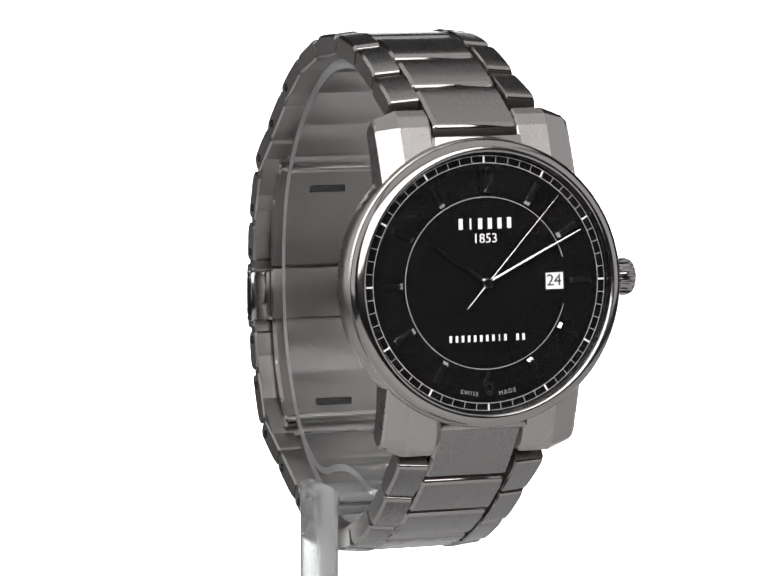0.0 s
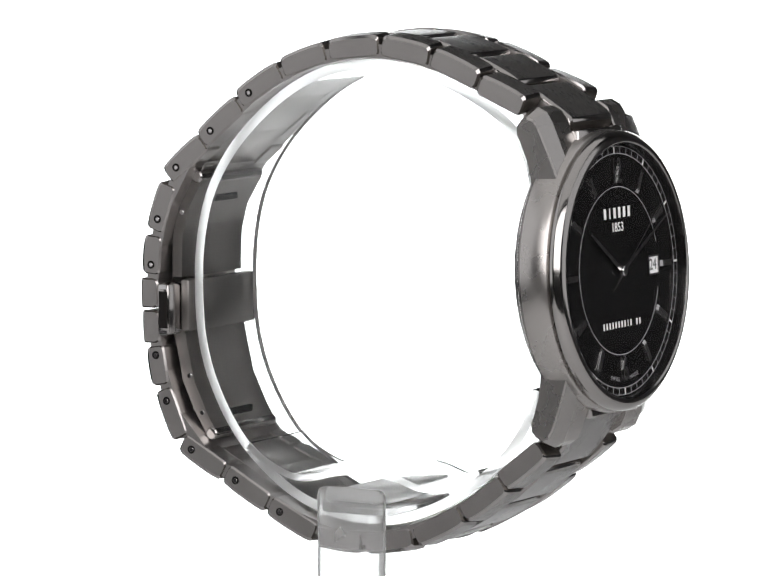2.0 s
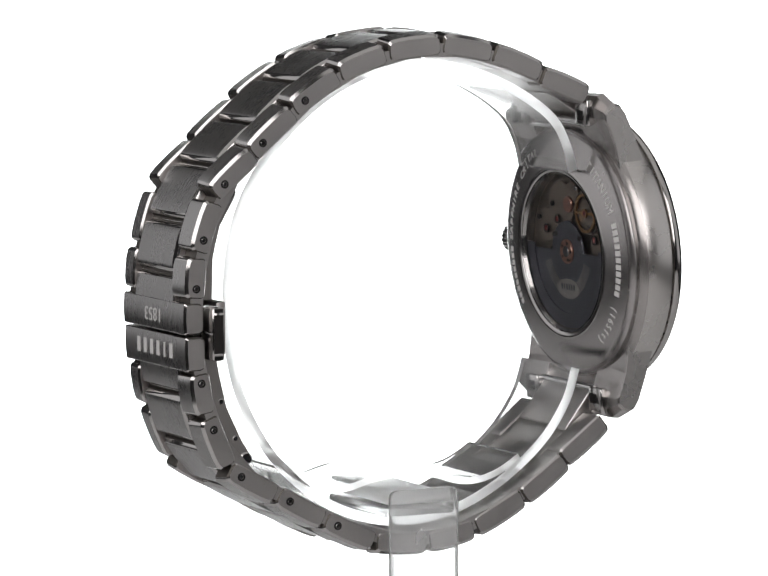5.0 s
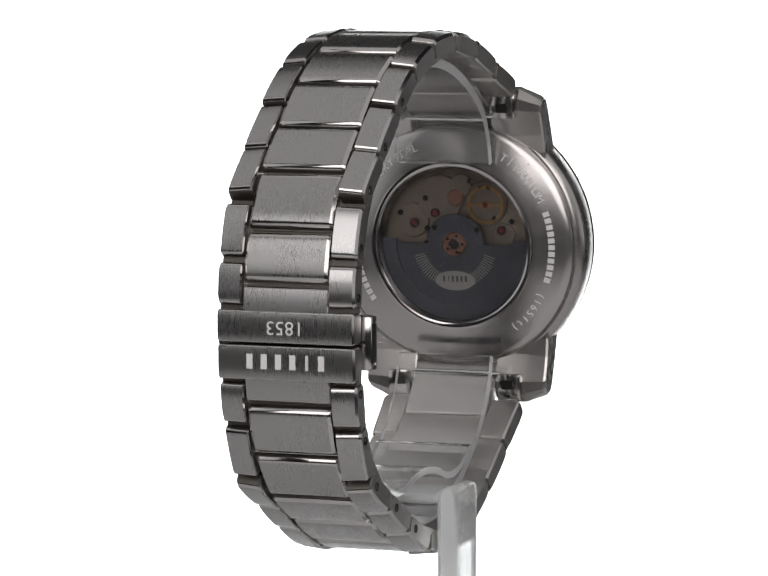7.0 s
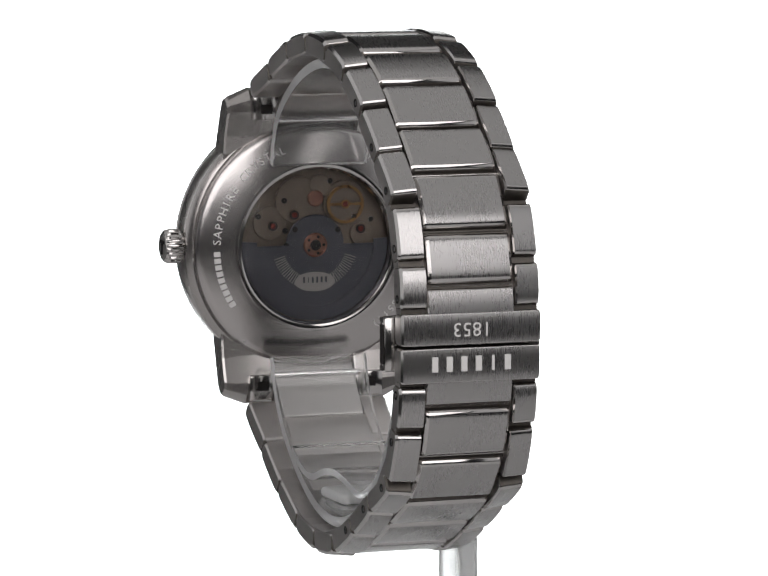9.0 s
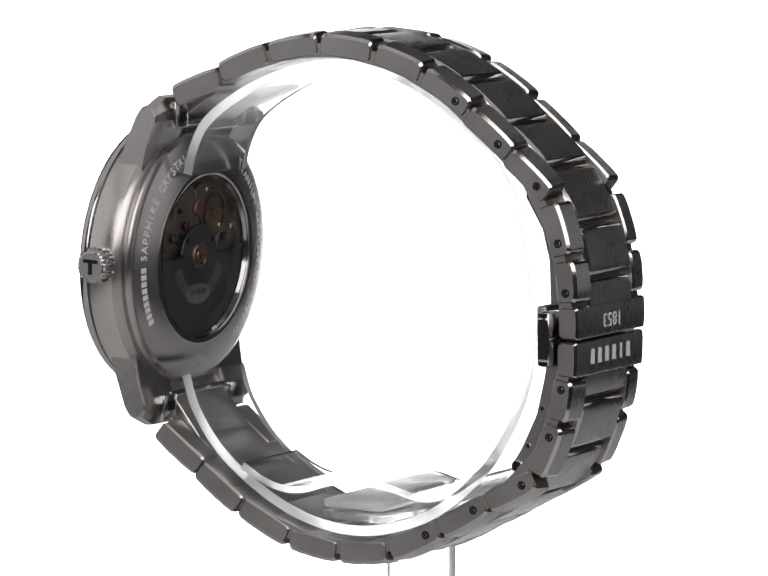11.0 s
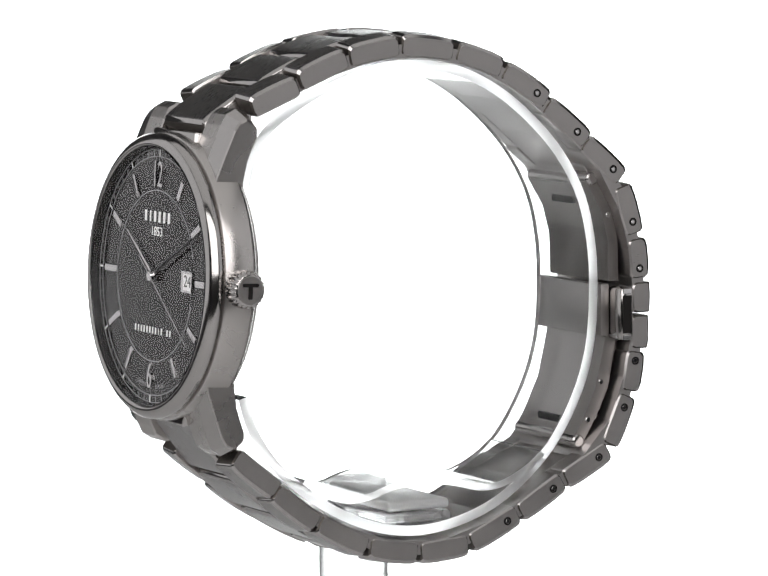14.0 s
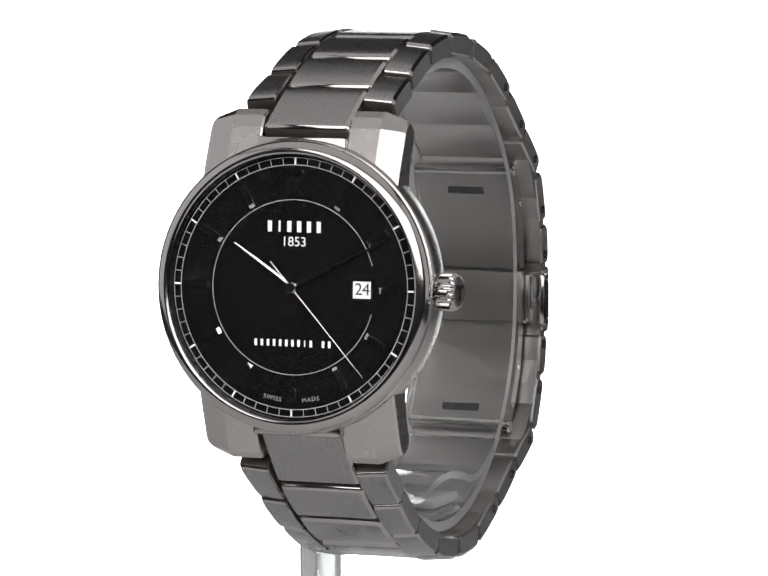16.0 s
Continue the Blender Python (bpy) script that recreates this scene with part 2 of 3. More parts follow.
def bracelet():
    side = [(6.5, -0.25, 0.12), (6.65, -0.45, 0), (9.9, -0.1, 0), (10.2, 0.1, 0.24)]
    mids = [Vector(((a + c) / 2, (b + d) / 2)) for a, b, c, d in LINKS]
    for k, (a, b, c, d) in enumerate(LINKS):
        mid = mids[k]
        if k in (10, 11):
            continue
        for sgn in (-1, 1):
            st = [(sgn * x, dr, sh) for x, dr, sh in side]
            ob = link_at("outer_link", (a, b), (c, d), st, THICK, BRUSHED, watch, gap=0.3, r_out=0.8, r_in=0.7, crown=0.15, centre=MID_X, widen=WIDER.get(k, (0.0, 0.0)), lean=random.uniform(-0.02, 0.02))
            if 5 <= k <= 16:  # adjusting pins show in these links
                f = 0.74 if k < 11 else 0.25
                q = Vector((a, b)).lerp(Vector((c, d)), f)
                m = Matrix.Translation((MID_X + sgn * 10.17, q.x, q.y)) @ Matrix.Rotation(radians(90 * sgn), 4, "Y")
                part("pin_hole", lathe([(0.36, -0.3), (0.6, -0.3), (0.6, 0.12), (0.36, 0.12)], 16, m), DARKGAP, ob, "dark recessed ring round the pin")
                part("pin", disc(0.34, -0.3, 0.10, 12, m, 0.08), STEEL, ob, "bright steel split pin")
    centre = [(-6.3, 0.15, 0.12), (-6.2, 0.0, 0.0), (-5.75, -0.35, 0.0), (5.75, -0.35, 0.0), (6.2, 0.0, 0.0), (6.3, 0.15, 0.12)]
    for k in range(21):
        if k in (9, 10, 11):
            continue
        a, b = mids[k], mids[k + 1]
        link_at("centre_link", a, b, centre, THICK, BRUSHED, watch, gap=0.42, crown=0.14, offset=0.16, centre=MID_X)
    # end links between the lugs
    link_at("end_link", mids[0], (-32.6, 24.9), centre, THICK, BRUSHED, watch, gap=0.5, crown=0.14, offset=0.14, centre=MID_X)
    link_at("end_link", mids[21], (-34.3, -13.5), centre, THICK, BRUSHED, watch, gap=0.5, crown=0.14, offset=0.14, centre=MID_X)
    # inner core that joins the links, coloured dark for the shade in the seams
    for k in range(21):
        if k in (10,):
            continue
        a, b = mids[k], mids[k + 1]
        link_at("hinge_core", a, b, [(-10.0, 0, 0), (10.0, 0, 0)], 2.0, SEAM_SHADE, watch, gap=-0.4, r_out=0.3, r_in=0.3, crown=0, offset=-0.3, centre=MID_X)


bracelet()


def clasp():
    # two closing plates, the upper with a numeral, the lower with a raised wordmark
    full = [(-10.22, 0.1, 0.24), (-9.95, 0, 0), (9.95, 0, 0), (10.22, 0.1, 0.24)]
    tongue = [(-6.35, 0.1, 0.1), (-6.2, 0, 0), (6.2, 0, 0), (6.35, 0.1, 0.1)]
    up, low = LINKS[10], LINKS[11]
    x = MID_X
    upper = link_at("clasp_plate", up[:2], up[2:], full, THICK, BRUSHED, watch, gap=-0.15, r_out=0.22, r_in=0.9, crown=0.1, centre=x)
    mid = ((LINKS[9][0] + LINKS[9][2]) / 2, (LINKS[9][1] + LINKS[9][3]) / 2)
    link_at("plate_tongue", mid, (35.8, -0.9), tongue, THICK - 0.1, BRUSHED, upper, gap=0.5, r_out=0.5, crown=0.1, centre=x)
    lower = link_at("clasp_plate", low[:2], low[2:], full, THICK, BRUSHED, watch, gap=-0.15, r_out=0.22, r_in=0.9, crown=0.1, centre=x)
    mid = ((LINKS[12][0] + LINKS[12][2]) / 2, (LINKS[12][1] + LINKS[12][3]) / 2)
    link_at("plate_tongue", (35.45, -5.9), mid, tongue, THICK - 0.1, BRUSHED, lower, gap=0.5, r_out=0.5, crown=0.1, centre=x)
    # lettering stands upside down on the closed clasp
    back = Matrix(((-1, 0, 0, 0), (0, 0, 1, 0), (0, 1, 0, 0), (0, 0, 0, 1)))
    flip = Matrix.Rotation(math.pi, 4, "Z")
    text_mesh("1853", 2.75, PRINT_ENGRAVED, "engraved_numeral", upper, Matrix.Translation((x, 37.35, -0.95)) @ back @ flip, 0.03, 1.05)
    wordmark("raised_mark", lower, Matrix.Translation((x, 37.08, -5.8)) @ back @ flip, 12.8, 2.1, 0.06, PRINT_ENGRAVED)
    # folding blades inside
    for name, outer, inner in (("clasp_blade", [(29.6, 16.9), (32.1, 12.4), (33.2, 7.4), (33.3, 1.4)], [(27.9, 15.9), (30.4, 11.7), (31.5, 7.4), (31.7, 1.4)]),
                               ("clasp_blade", [(33.0, -6.5), (32.5, -9.4), (31.6, -14.1), (29.5, -18.4), (27.2, -22.2)], [(31.2, -6.5), (30.6, -9.4), (29.5, -14.1), (27.2, -18.9), (25.5, -21.6)])):
        ring = outer + inner[::-1]
        bm = loft([[(x - 7.6, p[0], p[1]) for p in ring], [(x + 7.6, p[0], p[1]) for p in ring]])
        part(name, bm, INNER, watch, "curved satin folding blade of the clasp")
    for y, z in ((28.8, 16.4), (26.5, -21.6)):
        m = Matrix.Translation((x, y, z)) @ Matrix.Rotation(radians(90), 4, "Y")
        part("hinge_pin", disc(0.95, -7.9, 7.9, 20, m, 0.2), POLISHED, watch)
    for y, z in ((31.6, 11.0), (30.4, -13.2), (28.2, -18.6)):
        for sgn in (-1, 1):
            m = Matrix.Translation((x + sgn * 7.6, y, z)) @ Matrix.Rotation(radians(90 * sgn), 4, "Y")
            part("rivet", disc(0.4, -0.2, 0.15, 14, m, 0.08), STEEL, watch, "small bright steel rivet")
    box = part("clasp_box", block(x - 8.4, x + 8.4, 29.9, 31.4, -6.5, 1.1, bevel=0.3), INNER, watch, "satin clasp box")
    for sgn in (-1, 1):
        but = part("push_button", block(x + sgn * 9.5 - 2.0, x + sgn * 9.5 + 2.0, 31.4, 33.6, -7.0, 0.7, bevel=0.6), POLISHED, watch, "polished push button of the clasp")
        part("button_inlay", block(x + sgn * 11.46 - 0.05, x + sgn * 11.46 + 0.08, 31.75, 33.25, -5.9, -0.4, bevel=0.04, seg=1), DARKGAP, but)
        for z in (-6.5, 0.2):
            part("button_end", block(x + sgn * 11.46 - 0.05, x + sgn * 11.46 + 0.09, 31.8, 33.2, z - 0.35, z + 0.35, bevel=0.05, seg=1), STEEL, but, "bright end of the push button")
    part("clasp_slot", block(x - 2.8, x + 2.8, 29.1, 29.75, 12.75, 13.9, bevel=0.1), SLOTBLACK, watch)
    part("clasp_slot", block(x - 2.8, x + 2.8, 26.6, 27.2, -19.8, -18.7, bevel=0.1), SLOTBLACK, watch)


def wordmark(name, parent, m, width, height, depth, mat):
    """A word drawn as six plain upright shapes."""
    n = 6
    pitch = width / n
    for k in range(n):
        x = -width / 2 + pitch * (k + 0.5)
        w = pitch * (0.21 if k != 1 else 0.09)
        part(name, block(x - w, x + w, -height / 2, height / 2, -depth, depth, m), mat, parent)


def hollow(x0, x1, y0, y1, w, h0, h1, m):
    """A flat four-sided frame."""
    bm = bmesh.new()
    rings = []
    for i, h in ((0, h0), (0, h1), (w, h1), (w, h0)):
        rings.append([bm.verts.new(m @ Vector(p)) for p in ((x0 + i, y0 + i, h), (x1 - i, y0 + i, h), (x1 - i, y1 - i, h), (x0 + i, y1 - i, h))])
    for k in range(4):
        A, B = rings[k], rings[(k + 1) % 4]
        for i in range(4):
            bm.faces.new((A[i], A[(i + 1) % 4], B[(i + 1) % 4], B[i]))
    return bm



clasp()

# case frame: u towards the crown, v up, w out of the dial
TILT = radians(3.2)
CASE = Matrix(((1, 0, 0, WATCH_X), (0, math.sin(TILT), -math.cos(TILT), -36.95), (0, math.cos(TILT), math.sin(TILT), 5.0), (0, 0, 0, 1)))


def case():
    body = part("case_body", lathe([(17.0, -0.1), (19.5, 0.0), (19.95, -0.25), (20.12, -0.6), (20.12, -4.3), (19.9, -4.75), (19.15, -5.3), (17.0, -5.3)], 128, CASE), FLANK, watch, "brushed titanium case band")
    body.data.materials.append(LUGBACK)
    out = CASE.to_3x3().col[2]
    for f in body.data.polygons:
        # back-facing faces take a darker titanium than the band
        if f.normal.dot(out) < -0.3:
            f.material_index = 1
    bezel = part("bezel", lathe([(19.3, 0.1), (19.8, 0.25), (19.95, 0.65), (19.85, 1.1), (19.5, 1.6), (19.0, 1.95), (18.55, 2.08), (18.3, 2.05), (18.12, 1.9), (18.05, 0.3), (19.3, 0.0)], 128, CASE), POLISHED, watch, "polished rounded titanium bezel")
    # lugs: outline in (w, v) towards the tip; the front edge slopes off outwards
    for sgn_v in (1, -1):
        for sgn_u in (-1, 1):
            inner = [(-0.1, 11.0), (-0.15, 13.8), (-1.45, 17.4), (-3.0, 21.7), (-3.8, 23.2), (-5.2, 24.0), (-6.5, 23.8), (-7.4, 22.4), (-7.3, 20.6), (-6.5, 18.6), (-5.6, 16.6), (-5.1, 14.0), (-5.0, 11.0)]
            outer = [(-0.7, 11.0), (-0.8, 13.8), (-2.1, 17.4), (-3.65, 21.3), (-4.4, 22.4), (-5.4, 22.8), (-6.4, 22.3), (-7.1, 21.5), (-7.1, 20.5), (-6.6, 19.4), (-5.7, 16.9), (-5.2, 14.1), (-5.0, 11.0)]
            secs = []
            for u, base, inset in ((6.35, inner, 0.3), (6.6, inner, 0.0), (10.9, inner, 0.0), (14.0, outer, 0.0), (14.35, outer, 0.3)):
                ring = []
                for w, v in base:
                    k = 1 - inset / 5
                    ring.append((sgn_u * u, sgn_v * (17 + (v - 17) * k), -4 + (w + 4) * k))
                secs.append([CASE @ Vector(p) for p in ring])
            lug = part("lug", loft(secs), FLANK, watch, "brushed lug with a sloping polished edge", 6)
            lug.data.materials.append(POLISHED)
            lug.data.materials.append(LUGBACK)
            turn = CASE.to_3x3().inverted()
            count = len(inner)
            for f in lug.data.polygons:
                n = turn @ f.normal
                if 2 * count <= f.index < 2 * count + 5:  # the sloping front edge
                    f.material_index = 1
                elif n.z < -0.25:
                    # back of the lug, darker than its flank
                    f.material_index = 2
            # hooked end of the bracelet seen behind the lug
            hook = block(*sorted((sgn_u * 7.0, sgn_u * 10.6)), *sorted((sgn_v * 19.4, sgn_v * 23.3)), -8.0, -7.0, CASE, 0.25)
            hook = part("end_hook", hook, POLISHED, watch, "bright hooked end of the bracelet")
            part("hook_hole", block(*sorted((sgn_u * 7.6, sgn_u * 9.4)), *sorted((sgn_v * 20.3, sgn_v * 21.7)), -8.05, -7.9, CASE), DARKGAP, hook)
    # rounded bridge of the case between each pair of lugs
    for sgn_v in (1, -1):
        part("case_shoulder", block(-6.5, 6.5, *sorted((sgn_v * 15.0, sgn_v * 20.4)), -4.6, -1.3, CASE, 0.4), POLISHED, watch)
        m = CASE @ Matrix.Translation((0, sgn_v * 19.8, -6.7)) @ Matrix.Rotation(radians(90), 4, "Y")
        part("spring_bar", disc(0.55, -7.2, 7.2, 20, m, 0.1), STEEL, watch, "bright steel spring bar")
    # crown
    m = CASE @ Matrix.Translation((19.6, 0, -2.5)) @ Matrix.Rotation(radians(90), 4, "Y")
    bm = bmesh.new()
    n = 22 * 4
    rings = []
    for r, h, teeth in ((1.5, 0, 0), (1.5, 0.5, 0), (2.3, 0.55, 0), (2.6, 0.8, 1), (2.65, 2.4, 1), (2.45, 3.0, 1), (2.15, 3.25, 0), (2.0, 3.3, 0)):
        ring = []
        for k in range(n):
            a = 2 * math.pi * k / n
            q = r - (0.22 if teeth and k % 4 in (0, 1) else 0)
            ring.append(bm.verts.new(m @ Vector((q * math.cos(a), q * math.sin(a), h))))
        rings.append(ring)
    for A, B in zip(rings, rings[1:]):
        for k in range(n):
            bm.faces.new((A[k], A[(k + 1) % n], B[(k + 1) % n], B[k]))
    bm.faces.new(rings[0])
    bm.faces.new(rings[-1])
    crown = part("crown", bm, POLISHED, watch, "fluted polished winding crown")
    part("crown_face", disc(1.95, 3.25, 3.36, 40, m, 0.04), SIDE, crown, "satin end of the crown")
    part("crown_emblem", block(-1.2, 1.2, 0.45, 0.95, 3.3, 3.5, m, 0.04, 1), DARKGAP, crown)
    part("crown_emblem", block(-0.3, 0.3, -1.2, 0.45, 3.3, 3.5, m, 0.04, 1), DARKGAP, crown)


case()


def dial_face():
    H = 0.5
    dial = part("dial", disc(18.03, H - 0.4, H, 96, CASE), DIAL, watch, "black lacquered dial with fine printed track")
    rehaut = part("rehaut", lathe([(18.02, H - 0.3), (18.1, 1.69), (17.95, 1.66), (17.85, H + 0.05), (17.85, H - 0.3)], 96, CASE), DIAL, watch)
    z0, z1 = H + 0.005, H + 0.03
    part("minute_circle", sector(16.57, 16.69, 0, 360, z0, z1, 120, CASE), GREYPRINT, dial)
    part("minute_circle", sector(17.58, 17.68, 0, 360, z0, z1, 120, CASE), GREYPRINT, dial)
    part("hour_circle", sector(11.85, 11.97, 16, 344, z0, z1, 120, CASE), GREYPRINT, dial)
    for k in range(60):
        five = k % 5 == 0
        w = 0.26 if five else 0.11
        m = CASE @ Matrix.Rotation(radians(-6 * k), 4, "Z")
        part("minute_mark", block(-w / 2, w / 2, 16.63, 17.6, z0, z1, m), PRINT if five else GREYPRINT, dial)
    for h in range(1, 12):
        if h == 6:
            continue
        m = CASE @ Matrix.Rotation(radians(-30 * h), 4, "Z")
        r0 = 12.3 if h != 3 else 12.4
        bm = bmesh.new()
        w = 0.42
        # a baton with a low ridge, sloping off at its inner end
        e = r0 + 0.45
        vs = [bm.verts.new(m @ Vector(p)) for p in ((-w, r0, H), (w, r0, H), (w, 15.6, H), (-w, 15.6, H), (-w, e, H + 0.25), (w, e, H + 0.25), (w, 15.6, H + 0.25), (-w, 15.6, H + 0.25), (0, e, H + 0.27), (0, 15.6, H + 0.27))]
        for q in ((0, 1, 2, 3), (0, 1, 5, 8, 4), (1, 2, 6, 5), (2, 3, 7, 9, 6), (3, 0, 4, 7), (4, 8, 9, 7), (5, 6, 9, 8)):
            bm.faces.new([vs[i] for i in q])
        part("hour_marker", bm, STEEL, watch, "faceted polished steel hour baton", 5)
    text_mesh("12", 4.6, STEEL, "hour_numeral", watch, CASE @ Matrix.Translation((0, 14.0, H + 0.15)) @ Matrix.Diagonal((0.72, 1.12, 1, 1)), 0.15, 0.95)
    text_mesh("6", 4.6, STEEL, "hour_numeral", watch, CASE @ Matrix.Translation((0, -14.1, H + 0.15)) @ Matrix.Diagonal((0.72, 1.12, 1, 1)), 0.15)
    wordmark("dial_mark", dial, CASE @ Matrix.Translation((0, 8.25, H + 0.03)), 8.6, 1.5, 0.03, PRINT)
    text_mesh("1853", 1.85, PRINT, "dial_numeral", dial, CASE @ Matrix.Translation((0, 6.15, H + 0.03)), 0.02)
    # second line of lettering, as plain bars
    for k in range(13):
        if k == 10:
            continue
        x = -5.85 + 11.7 * (k + 0.5) / 13
        w = 0.19 if k != 8 else 0.08
        part("dial_mark", block(x - w, x + w, -8.05, -7.15, z0, z1, CASE), PRINT, dial)
    for body, ang in (("SWISS", 10.5), ("MADE", -10.5)):
        m = CASE @ Matrix.Rotation(radians(-ang), 4, "Z") @ Matrix.Translation((0, -15.4, H + 0.02))
        text_mesh(body, 0.85, GREYPRINT, "dial_lettering", dial, m, 0.01, 1.25)
    # date window
    date = part("date_frame", hollow(8.5, 11.7, -1.45, 1.45, 0.28, H, H + 0.22, CASE), STEEL, watch, "polished frame of the date window")
    part("date_disc", block(8.7, 11.5, -1.25, 1.25, H - 0.1, H + 0.05, CASE), DATEDISC, date, "white date disc")
    text_mesh("24", 2.3, INK, "date_numeral", date, CASE @ Matrix.Translation((10.1, 0, H + 0.07)), 0.01, 0.95)
    # hands
    hand("hour_hand", -56.0, 10.4, 0.8, 0.34, H + 0.5)
    hand("minute_hand", 63.5, 15.6, 0.8, 0.26, H + 0.72)
    part("hand_cap", disc(0.75, H + 0.3, H + 1.05, 24, CASE, 0.12), STEEL, watch)
    sec = hand("second_hand", 0.0, 15.9, 4.6, 0.10, H + 1.0, centred=True)
    part("crystal", disc(18.08, 1.7, 2.0, 96, CASE, 0.05), SAPPHIRE, watch, "flat clear sapphire crystal").visible_shadow = False
    return sec


def hand(name, clock, length, tail, half, h, centred=False):
    """A slim two-facet hand; clock: degrees from twelve."""
    m = Matrix.Identity(4) if centred else CASE @ Matrix.Rotation(radians(-clock), 4, "Z")
    hh = h if not centred else 0.0
    bm = bmesh.new()
    ys = (-tail, 0.0, length * 0.6, length)
    ws = (half * 0.8, half, half * 0.85, half * 0.35)
    rows = []
    for y, w in zip(ys, ws):
        rows.append([bm.verts.new(m @ Vector(p)) for p in ((-w, y, hh - 0.05), (0, y, hh - 0.05 + 0.14 * w), (w, y, hh - 0.05), (0, y, hh - 0.09))])
    for A, B in zip(rows, rows[1:]):
        for i in range(4):
            bm.faces.new((A[i], A[(i + 1) % 4], B[(i + 1) % 4], B[i]))
    bm.faces.new(rows[0])
    bm.faces.new(rows[-1])
    return part(name, bm, STEEL, watch, "slim polished steel hand", 4)


second_hand = dial_face()


def case_back():
    # turned so that its outer face looks towards the wrist
    B = CASE @ Matrix.Translation((0, 0, -5.3)) @ Matrix.Rotation(math.pi, 4, "Y")
    ring = part("case_back", lathe([(11.9, -0.6), (18.7, -0.3), (18.7, 0.45), (18.3, 0.9), (17.6, 1.15), (13.0, 2.15), (12.4, 2.2), (12.1, 1.9), (11.9, 1.3)], 128, B), BACKPLATE, watch, "polished case back with engraved lettering")
    cone = math.atan2(1.0, 4.6)
    B0, B = B, B @ Matrix.Translation((0, 0, 1.0))
    part("window_rim", lathe([(11.6, 0.3), (12.0, 1.1), (12.2, 1.2), (12.7, 1.23), (12.95, 1.17), (12.3, 0.4)], 96, B), POLISHED, ring)

    def arc_text(body, mid, r, size, name):
        step = size * 0.68 / r
        n = len(body)
        for k, ch in enumerate(body):
            if ch == " ":
                continue
            a = mid - (k - (n - 1) / 2) * step
            m = B0 @ Matrix.Rotation(a - math.pi / 2, 4, "Z") @ Matrix.Translation((0, r, 1.57)) @ Matrix.Rotation(-cone, 4, "X")
            if ch == "#":
                part(name, block(-size * 0.25, size * 0.25, -size * 0.33, size * 0.33, -0.05, 0.06, m), PRINT_ENGRAVED, ring)
            else:
                text_mesh(ch, size, PRINT_ENGRAVED, name, ring, m, 0.05)

    arc_text("TITANIUM", radians(43), 15.7, 1.75, "engraved_letter")
    arc_text("###########", radians(0), 15.7, 1.5, "engraved_bar")
    arc_text("(165ft)", radians(-40), 15.7, 1.6, "engraved_letter")
    arc_text("SAPPHIRE CRYSTAL", radians(144), 15.7, 1.75, "engraved_letter")
    arc_text("#########", radians(198), 15.7, 1.5, "engraved_bar")
    # movement behind the window
    plate = part("movement_plate", disc(11.9, -1.6, -1.3, 64, B), BRIDGE, watch, "grey movement plate behind glass")
    for x, y, r, h, mat in ((-2.5, 6.8, 3.6, 0.5, BRIDGE), (4.8, 6.2, 3.4, 0.4, BRIDGE), (-7.0, 3.4, 2.6, 0.4, BRIDGE), (7.6, 1.4, 1.8, 0.5, BRIDGE), (0.9, 8.9, 1.7, 0.6, BRIDGE)):
        part("gear_bridge", disc(r, -1.32, -1.3 + h, 32, B @ Matrix.Translation((x, y, 0)), 0.08), mat, plate)
    bal = B @ Matrix.Translation((4.9, 6.0, -0.75))
    part("balance_wheel", lathe([(2.5, 0), (2.95, 0), (2.95, 0.25), (2.5, 0.25)], 40, bal), BRASS, plate, "gilt balance wheel")
    part("balance_spoke", block(-2.6, 2.6, -0.2, 0.2, 0.02, 0.2, bal), BRASS, plate)
    part("centre_cock", disc(1.25, -0.8, -0.3, 28, B @ Matrix.Translation((0.1, 7.0, 0)), 0.15), RUBYBRASS, plate, "red-brown jewelled cock")
    for x, y in ((0.1, 7.0), (4.9, 6.0), (7.4, 2.2), (-3.2, 4.6), (-6.6, 3.0)):
        m = B @ Matrix.Translation((x, y, 0))
        part("jewel", disc(0.42, -0.6, -0.35, 16, m, 0.06), JEWEL, plate, "small red bearing jewel")
        part("jewel_setting", lathe([(0.45, -0.62), (0.7, -0.62), (0.7, -0.4), (0.45, -0.4)], 20, m), BRASS if y > 5 else DARKGAP, plate)
    for x, y in ((-4.8, 6.8), (2.4, 9.6), (-8.9, 4.5), (9.0, 3.6), (-4.6, 2.2), (6.3, 4.0)):
        m = B @ Matrix.Translation((x, y, 0))
        part("screw", disc(0.42, -0.85, -0.5, 16, m, 0.06), STEEL if x > 0 else DARKGAP, plate)
    rot = part("rotor", sector(2.0, 11.4, 180, 360, -0.35, -0.05, 64, B), ROTOR, watch, "dark half-moon winding rotor")
    part("rotor_hub", disc(4.6, -0.5, -0.15, 48, B, 0.1), ROTOR, rot)
    part("rotor_rim", sector(9.3, 11.5, 176, 364, -0.06, 0.12, 64, B), ROTOR, rot)
    part("rotor_bearing", disc(1.85, -0.2, 0.12, 32, B, 0.25), RUBYBRASS, rot, "red-brown ball bearing of the rotor")
    part("bearing_screw", disc(0.85, 0.1, 0.22, 20, B, 0.08), POLISHED, rot)
    for k in range(5):
        m = B @ Matrix.Rotation(radians(72 * k), 4, "Z") @ Matrix.Translation((1.3, 0, 0))
        part("bearing_ball", disc(0.22, 0.08, 0.2, 12, m, 0.05), DARKGAP, rot)
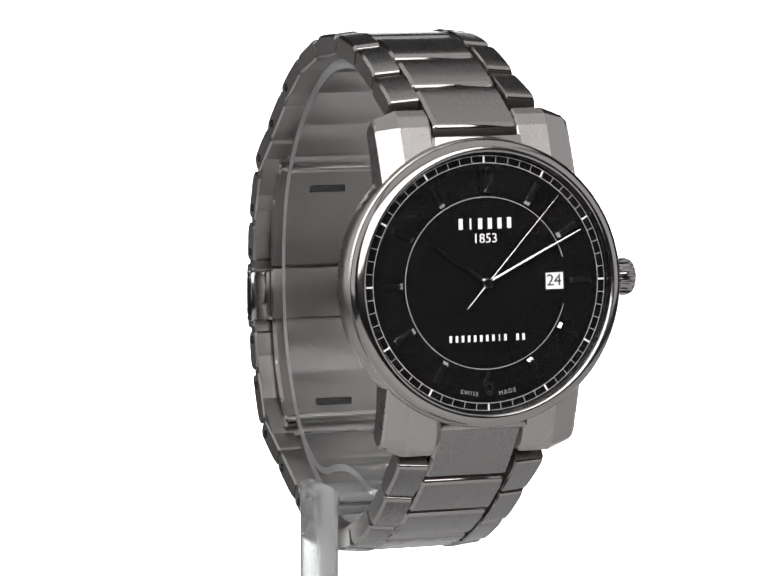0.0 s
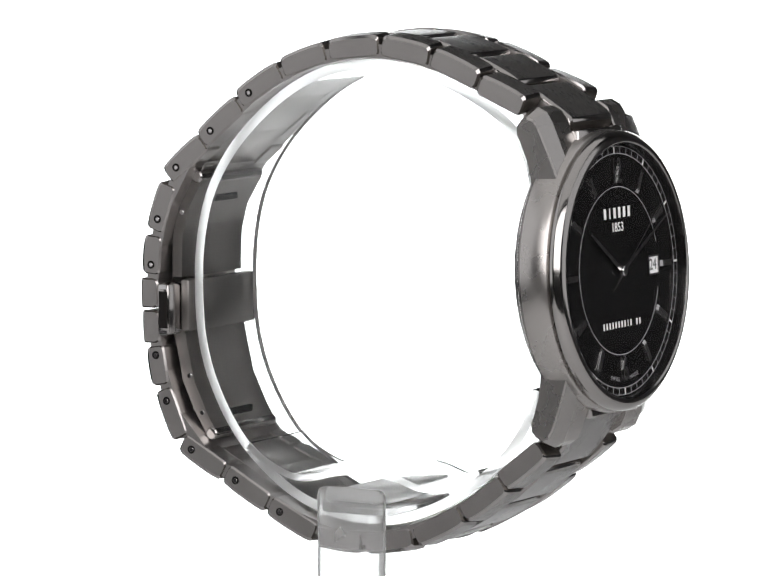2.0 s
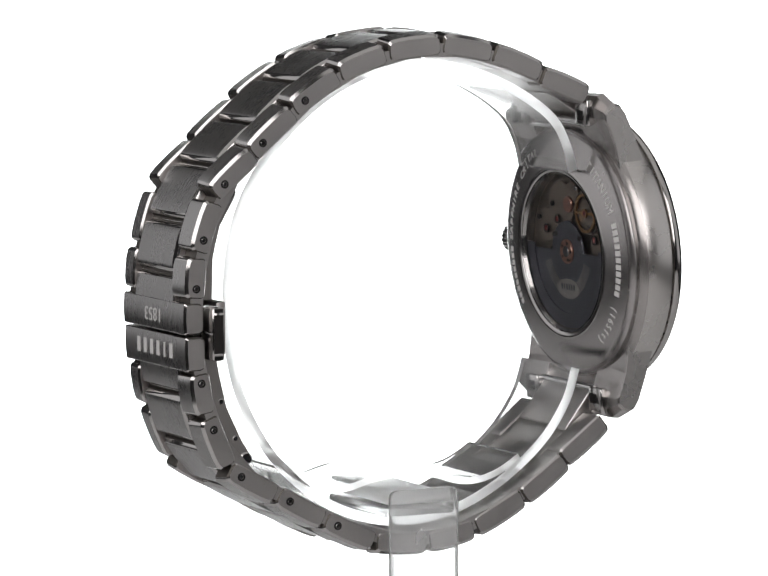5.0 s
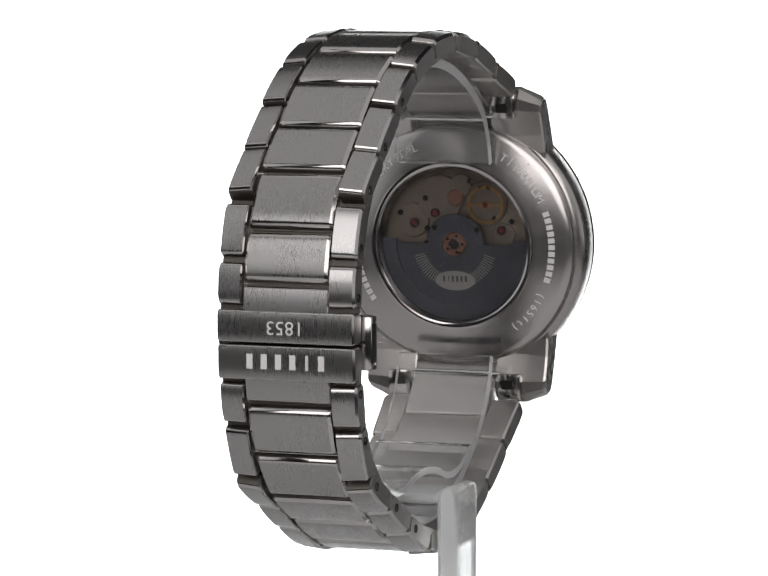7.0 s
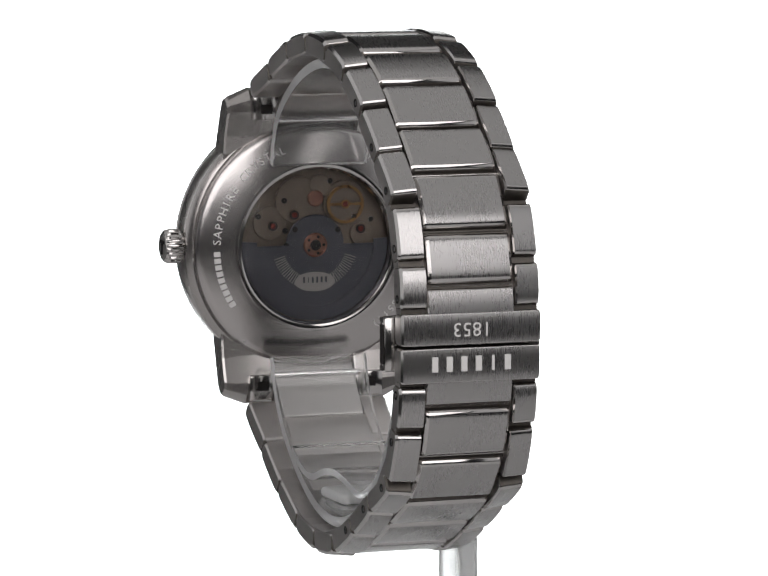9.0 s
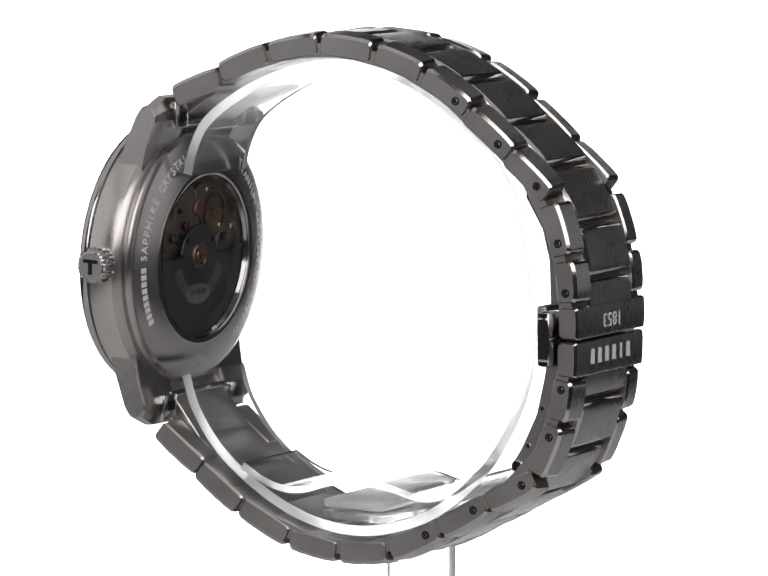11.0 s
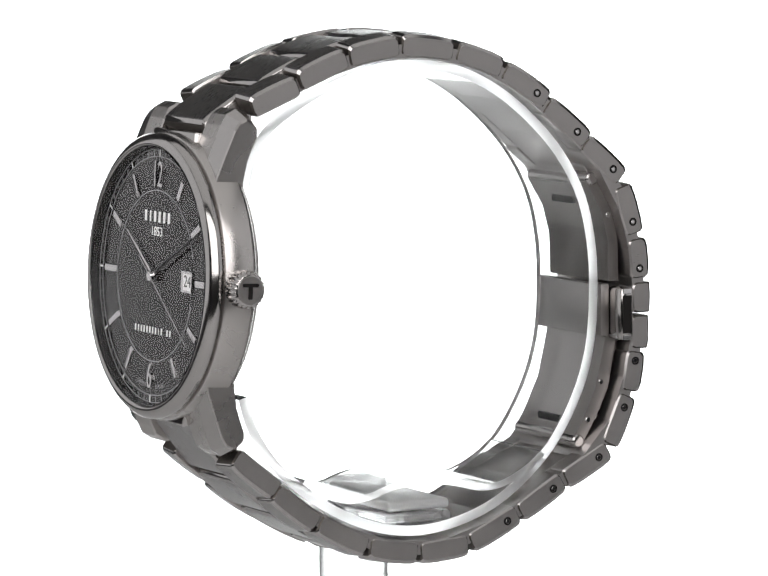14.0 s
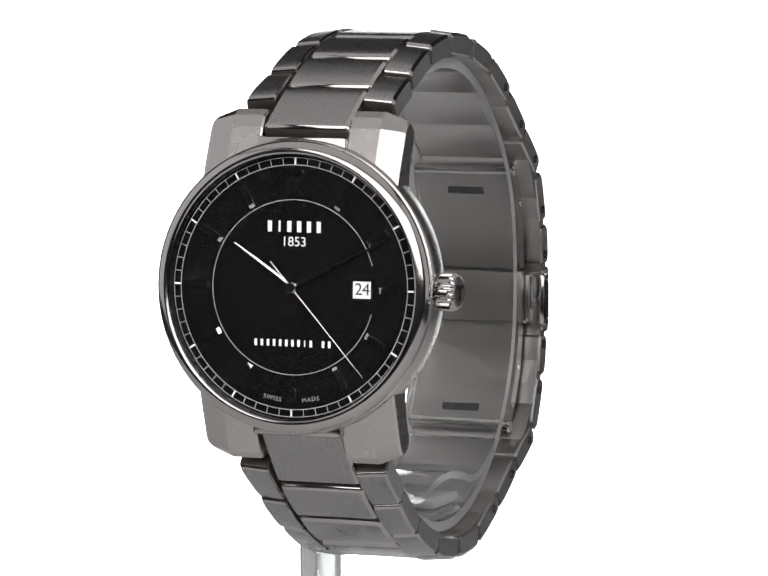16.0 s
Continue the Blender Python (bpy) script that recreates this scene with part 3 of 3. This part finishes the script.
    part("rotor_plaque", lathe([(0.0, 0), (2.0, 0), (2.0, 0.08), (0.0, 0.08)], 32, B @ Matrix.Translation((0, -5.6, -0.06)) @ Matrix.Diagonal((1.6, 0.75, 1, 1))), INNER, rot)
    wordmark("plaque_mark", rot, B @ Matrix.Translation((0, -5.3, 0.06)), 4.2, 0.9, 0.03, ROTOR)
    for x, y in ((-3.2, 2.4), (-4.6, 0.0), (3.6, 2.2)):
        part("rotor_hole", disc(0.42, -0.2, -0.1, 16, B @ Matrix.Translation((x, y, 0))), DARKGAP, rot)
    for k in range(-20, 21):
        if abs(k) < 7:
            continue
        m = B @ Matrix.Rotation(radians(180 + k * 3.6), 4, "Z")
        part("rotor_stripe", block(-0.06, 0.06, 5.0, 6.8, -0.06, 0.0, m), INNER, rot)
    part("back_glass", disc(11.85, 0.85, 1.1, 64, B, 0.05), HAZYGLASS, watch, "clear display-back glass").visible_shadow = False


case_back()


# ---- the stand ----
stand = tagged(new("display_stand"), "clear acrylic watch stand with a spring cuff and flat post", "stand")


def acrylic_stand():
    def strip(name, pts, thick, x0, x1, label):
        """A bent strip along points of the (y, z) plane."""
        left, right = [], []
        for k, p in enumerate(pts):
            a, b = Vector(pts[max(0, k - 1)]), Vector(pts[min(len(pts) - 1, k + 1)])
            d = (b - a).normalized()
            n = Vector((-d.y, d.x))
            left.append(Vector(p) + n * thick / 2)
            right.append(Vector(p) - n * thick / 2)
        ring = left + right[::-1]
        bm = bmesh.new()
        k = len(pts)
        stations = []
        for x in (x0, x1):
            stations.append([bm.verts.new((x, p.x, p.y)) for p in ring])
        A, B = stations
        c = len(ring)
        for i in range(c):
            bm.faces.new((A[i], A[(i + 1) % c], B[(i + 1) % c], B[i]))
        for S in stations:
            for i in range(k - 1):
                bm.faces.new((S[i], S[i + 1], S[c - 2 - i], S[c - 1 - i]))
        ob = part(name, bm, ACRYLIC, stand, label, 30)
        ob.data.materials.append(ACRYLIC_EDGE)
        for f in ob.data.polygons:
            if abs(f.normal.x) > 0.9:
                f.material_index = 1
        return ob

    # open cuff inside the bracelet, ends near the case
    key = [(-27.7, 17.3), (-26.7, 21.1), (-24.3, 25.2), (-19.0, 29.0), (-12.6, 31.9), (-6.0, 33.6), (0.0, 33.9), (6.4, 32.9), (12.8, 30.0), (18.6, 25.6),
           (23.6, 20.2), (27.2, 13.8), (28.9, 6.6), (29.2, -0.9), (28.6, -7.9), (26.6, -14.4), (22.8, -21.0), (18.2, -25.8), (12.6, -29.7), (6.3, -32.0), (0.0, -32.8), (-6.3, -32.0),
           (-12.4, -29.7), (-18.0, -26.3), (-23.0, -22.0), (-26.6, -16.8), (-28.2, -12.0)]
    pts = smooth_line(key, 4)
    strip("cuff", [(y * 0.993, z * 0.993) for y, z in pts], 1.45, -5.6, 9.2, "clear bent acrylic cuff")
    wave = smooth_line([(20.5, -22.9), (17.8, -25.0), (13.6, -26.9), (10.0, -27.1), (5.8, -26.1), (0.6, -25.5), (-4.4, -26.1), (-8.0, -27.2), (-11.4, -27.4), (-15.0, -26.4), (-18.5, -24.4)], 4)
    strip("cuff_wave", wave, 1.0, -5.6, 9.2, "wavy inner tongue of the clear cuff")
    # arm through the slot and flat post down to the table
    part("arm", block(-8.8, 9.4, -5.4, 5.4, -31.4, -30.0, bevel=0.5, seg=3), ACRYLIC_POST, stand, "clear acrylic arm")
    part("arm", block(-8.8, 9.4, -5.0, 5.0, -29.7, -28.2, bevel=0.6, seg=3), ACRYLIC_EDGE, stand, "hazy acrylic lip of the arm")
    part("post", block(-11.6, -8.9, -5.45, 5.45, -160.0, -27.3, bevel=1.1, seg=4), ACRYLIC_POST, stand, "flat clear acrylic post")
    part("foot", block(-26.0, 26.0, -26.0, 26.0, -160.0, -157.0, bevel=0.6), ACRYLIC_POST, stand, "flat clear acrylic foot")


def smooth_line(key, n):
    out = []
    for i in range(len(key) - 1):
        p = [Vector(key[max(0, min(len(key) - 1, j))]) for j in (i - 1, i, i + 1, i + 2)]
        for k in range(n):
            t = k / n
            out.append(tuple(0.5 * (2 * p[1] + (p[2] - p[0]) * t + (2 * p[0] - 5 * p[1] + 4 * p[2] - p[3]) * t * t + (3 * p[1] - p[0] - 3 * p[2] + p[3]) * t ** 3)))
    out.append(tuple(key[-1]))
    return out


acrylic_stand()


# ---- movement ----
def motions():
    rows = []
    for t, a in TURN:
        off = [np.interp(t, [d[0] for d in DRIFT], [d[k] for d in DRIFT]) * MM for k in (1, 2, 3)]
        rows.append((t, pose(*off, 0, 0, a)))
    walk(watch, rows)
    walk(stand, rows)
    # the second hand sweeps six degrees a second about the dial's middle
    hub = CASE @ Matrix.Translation((0, 0, 1.45))
    place = Matrix.Translation(hub.translation * MM) @ hub.to_3x3().to_4x4()
    walk(second_hand, [(t, place @ Matrix.Rotation(radians(-(42.0 + 6.0 * t)), 4, "Z")) for t in range(0, 17)])


motions()
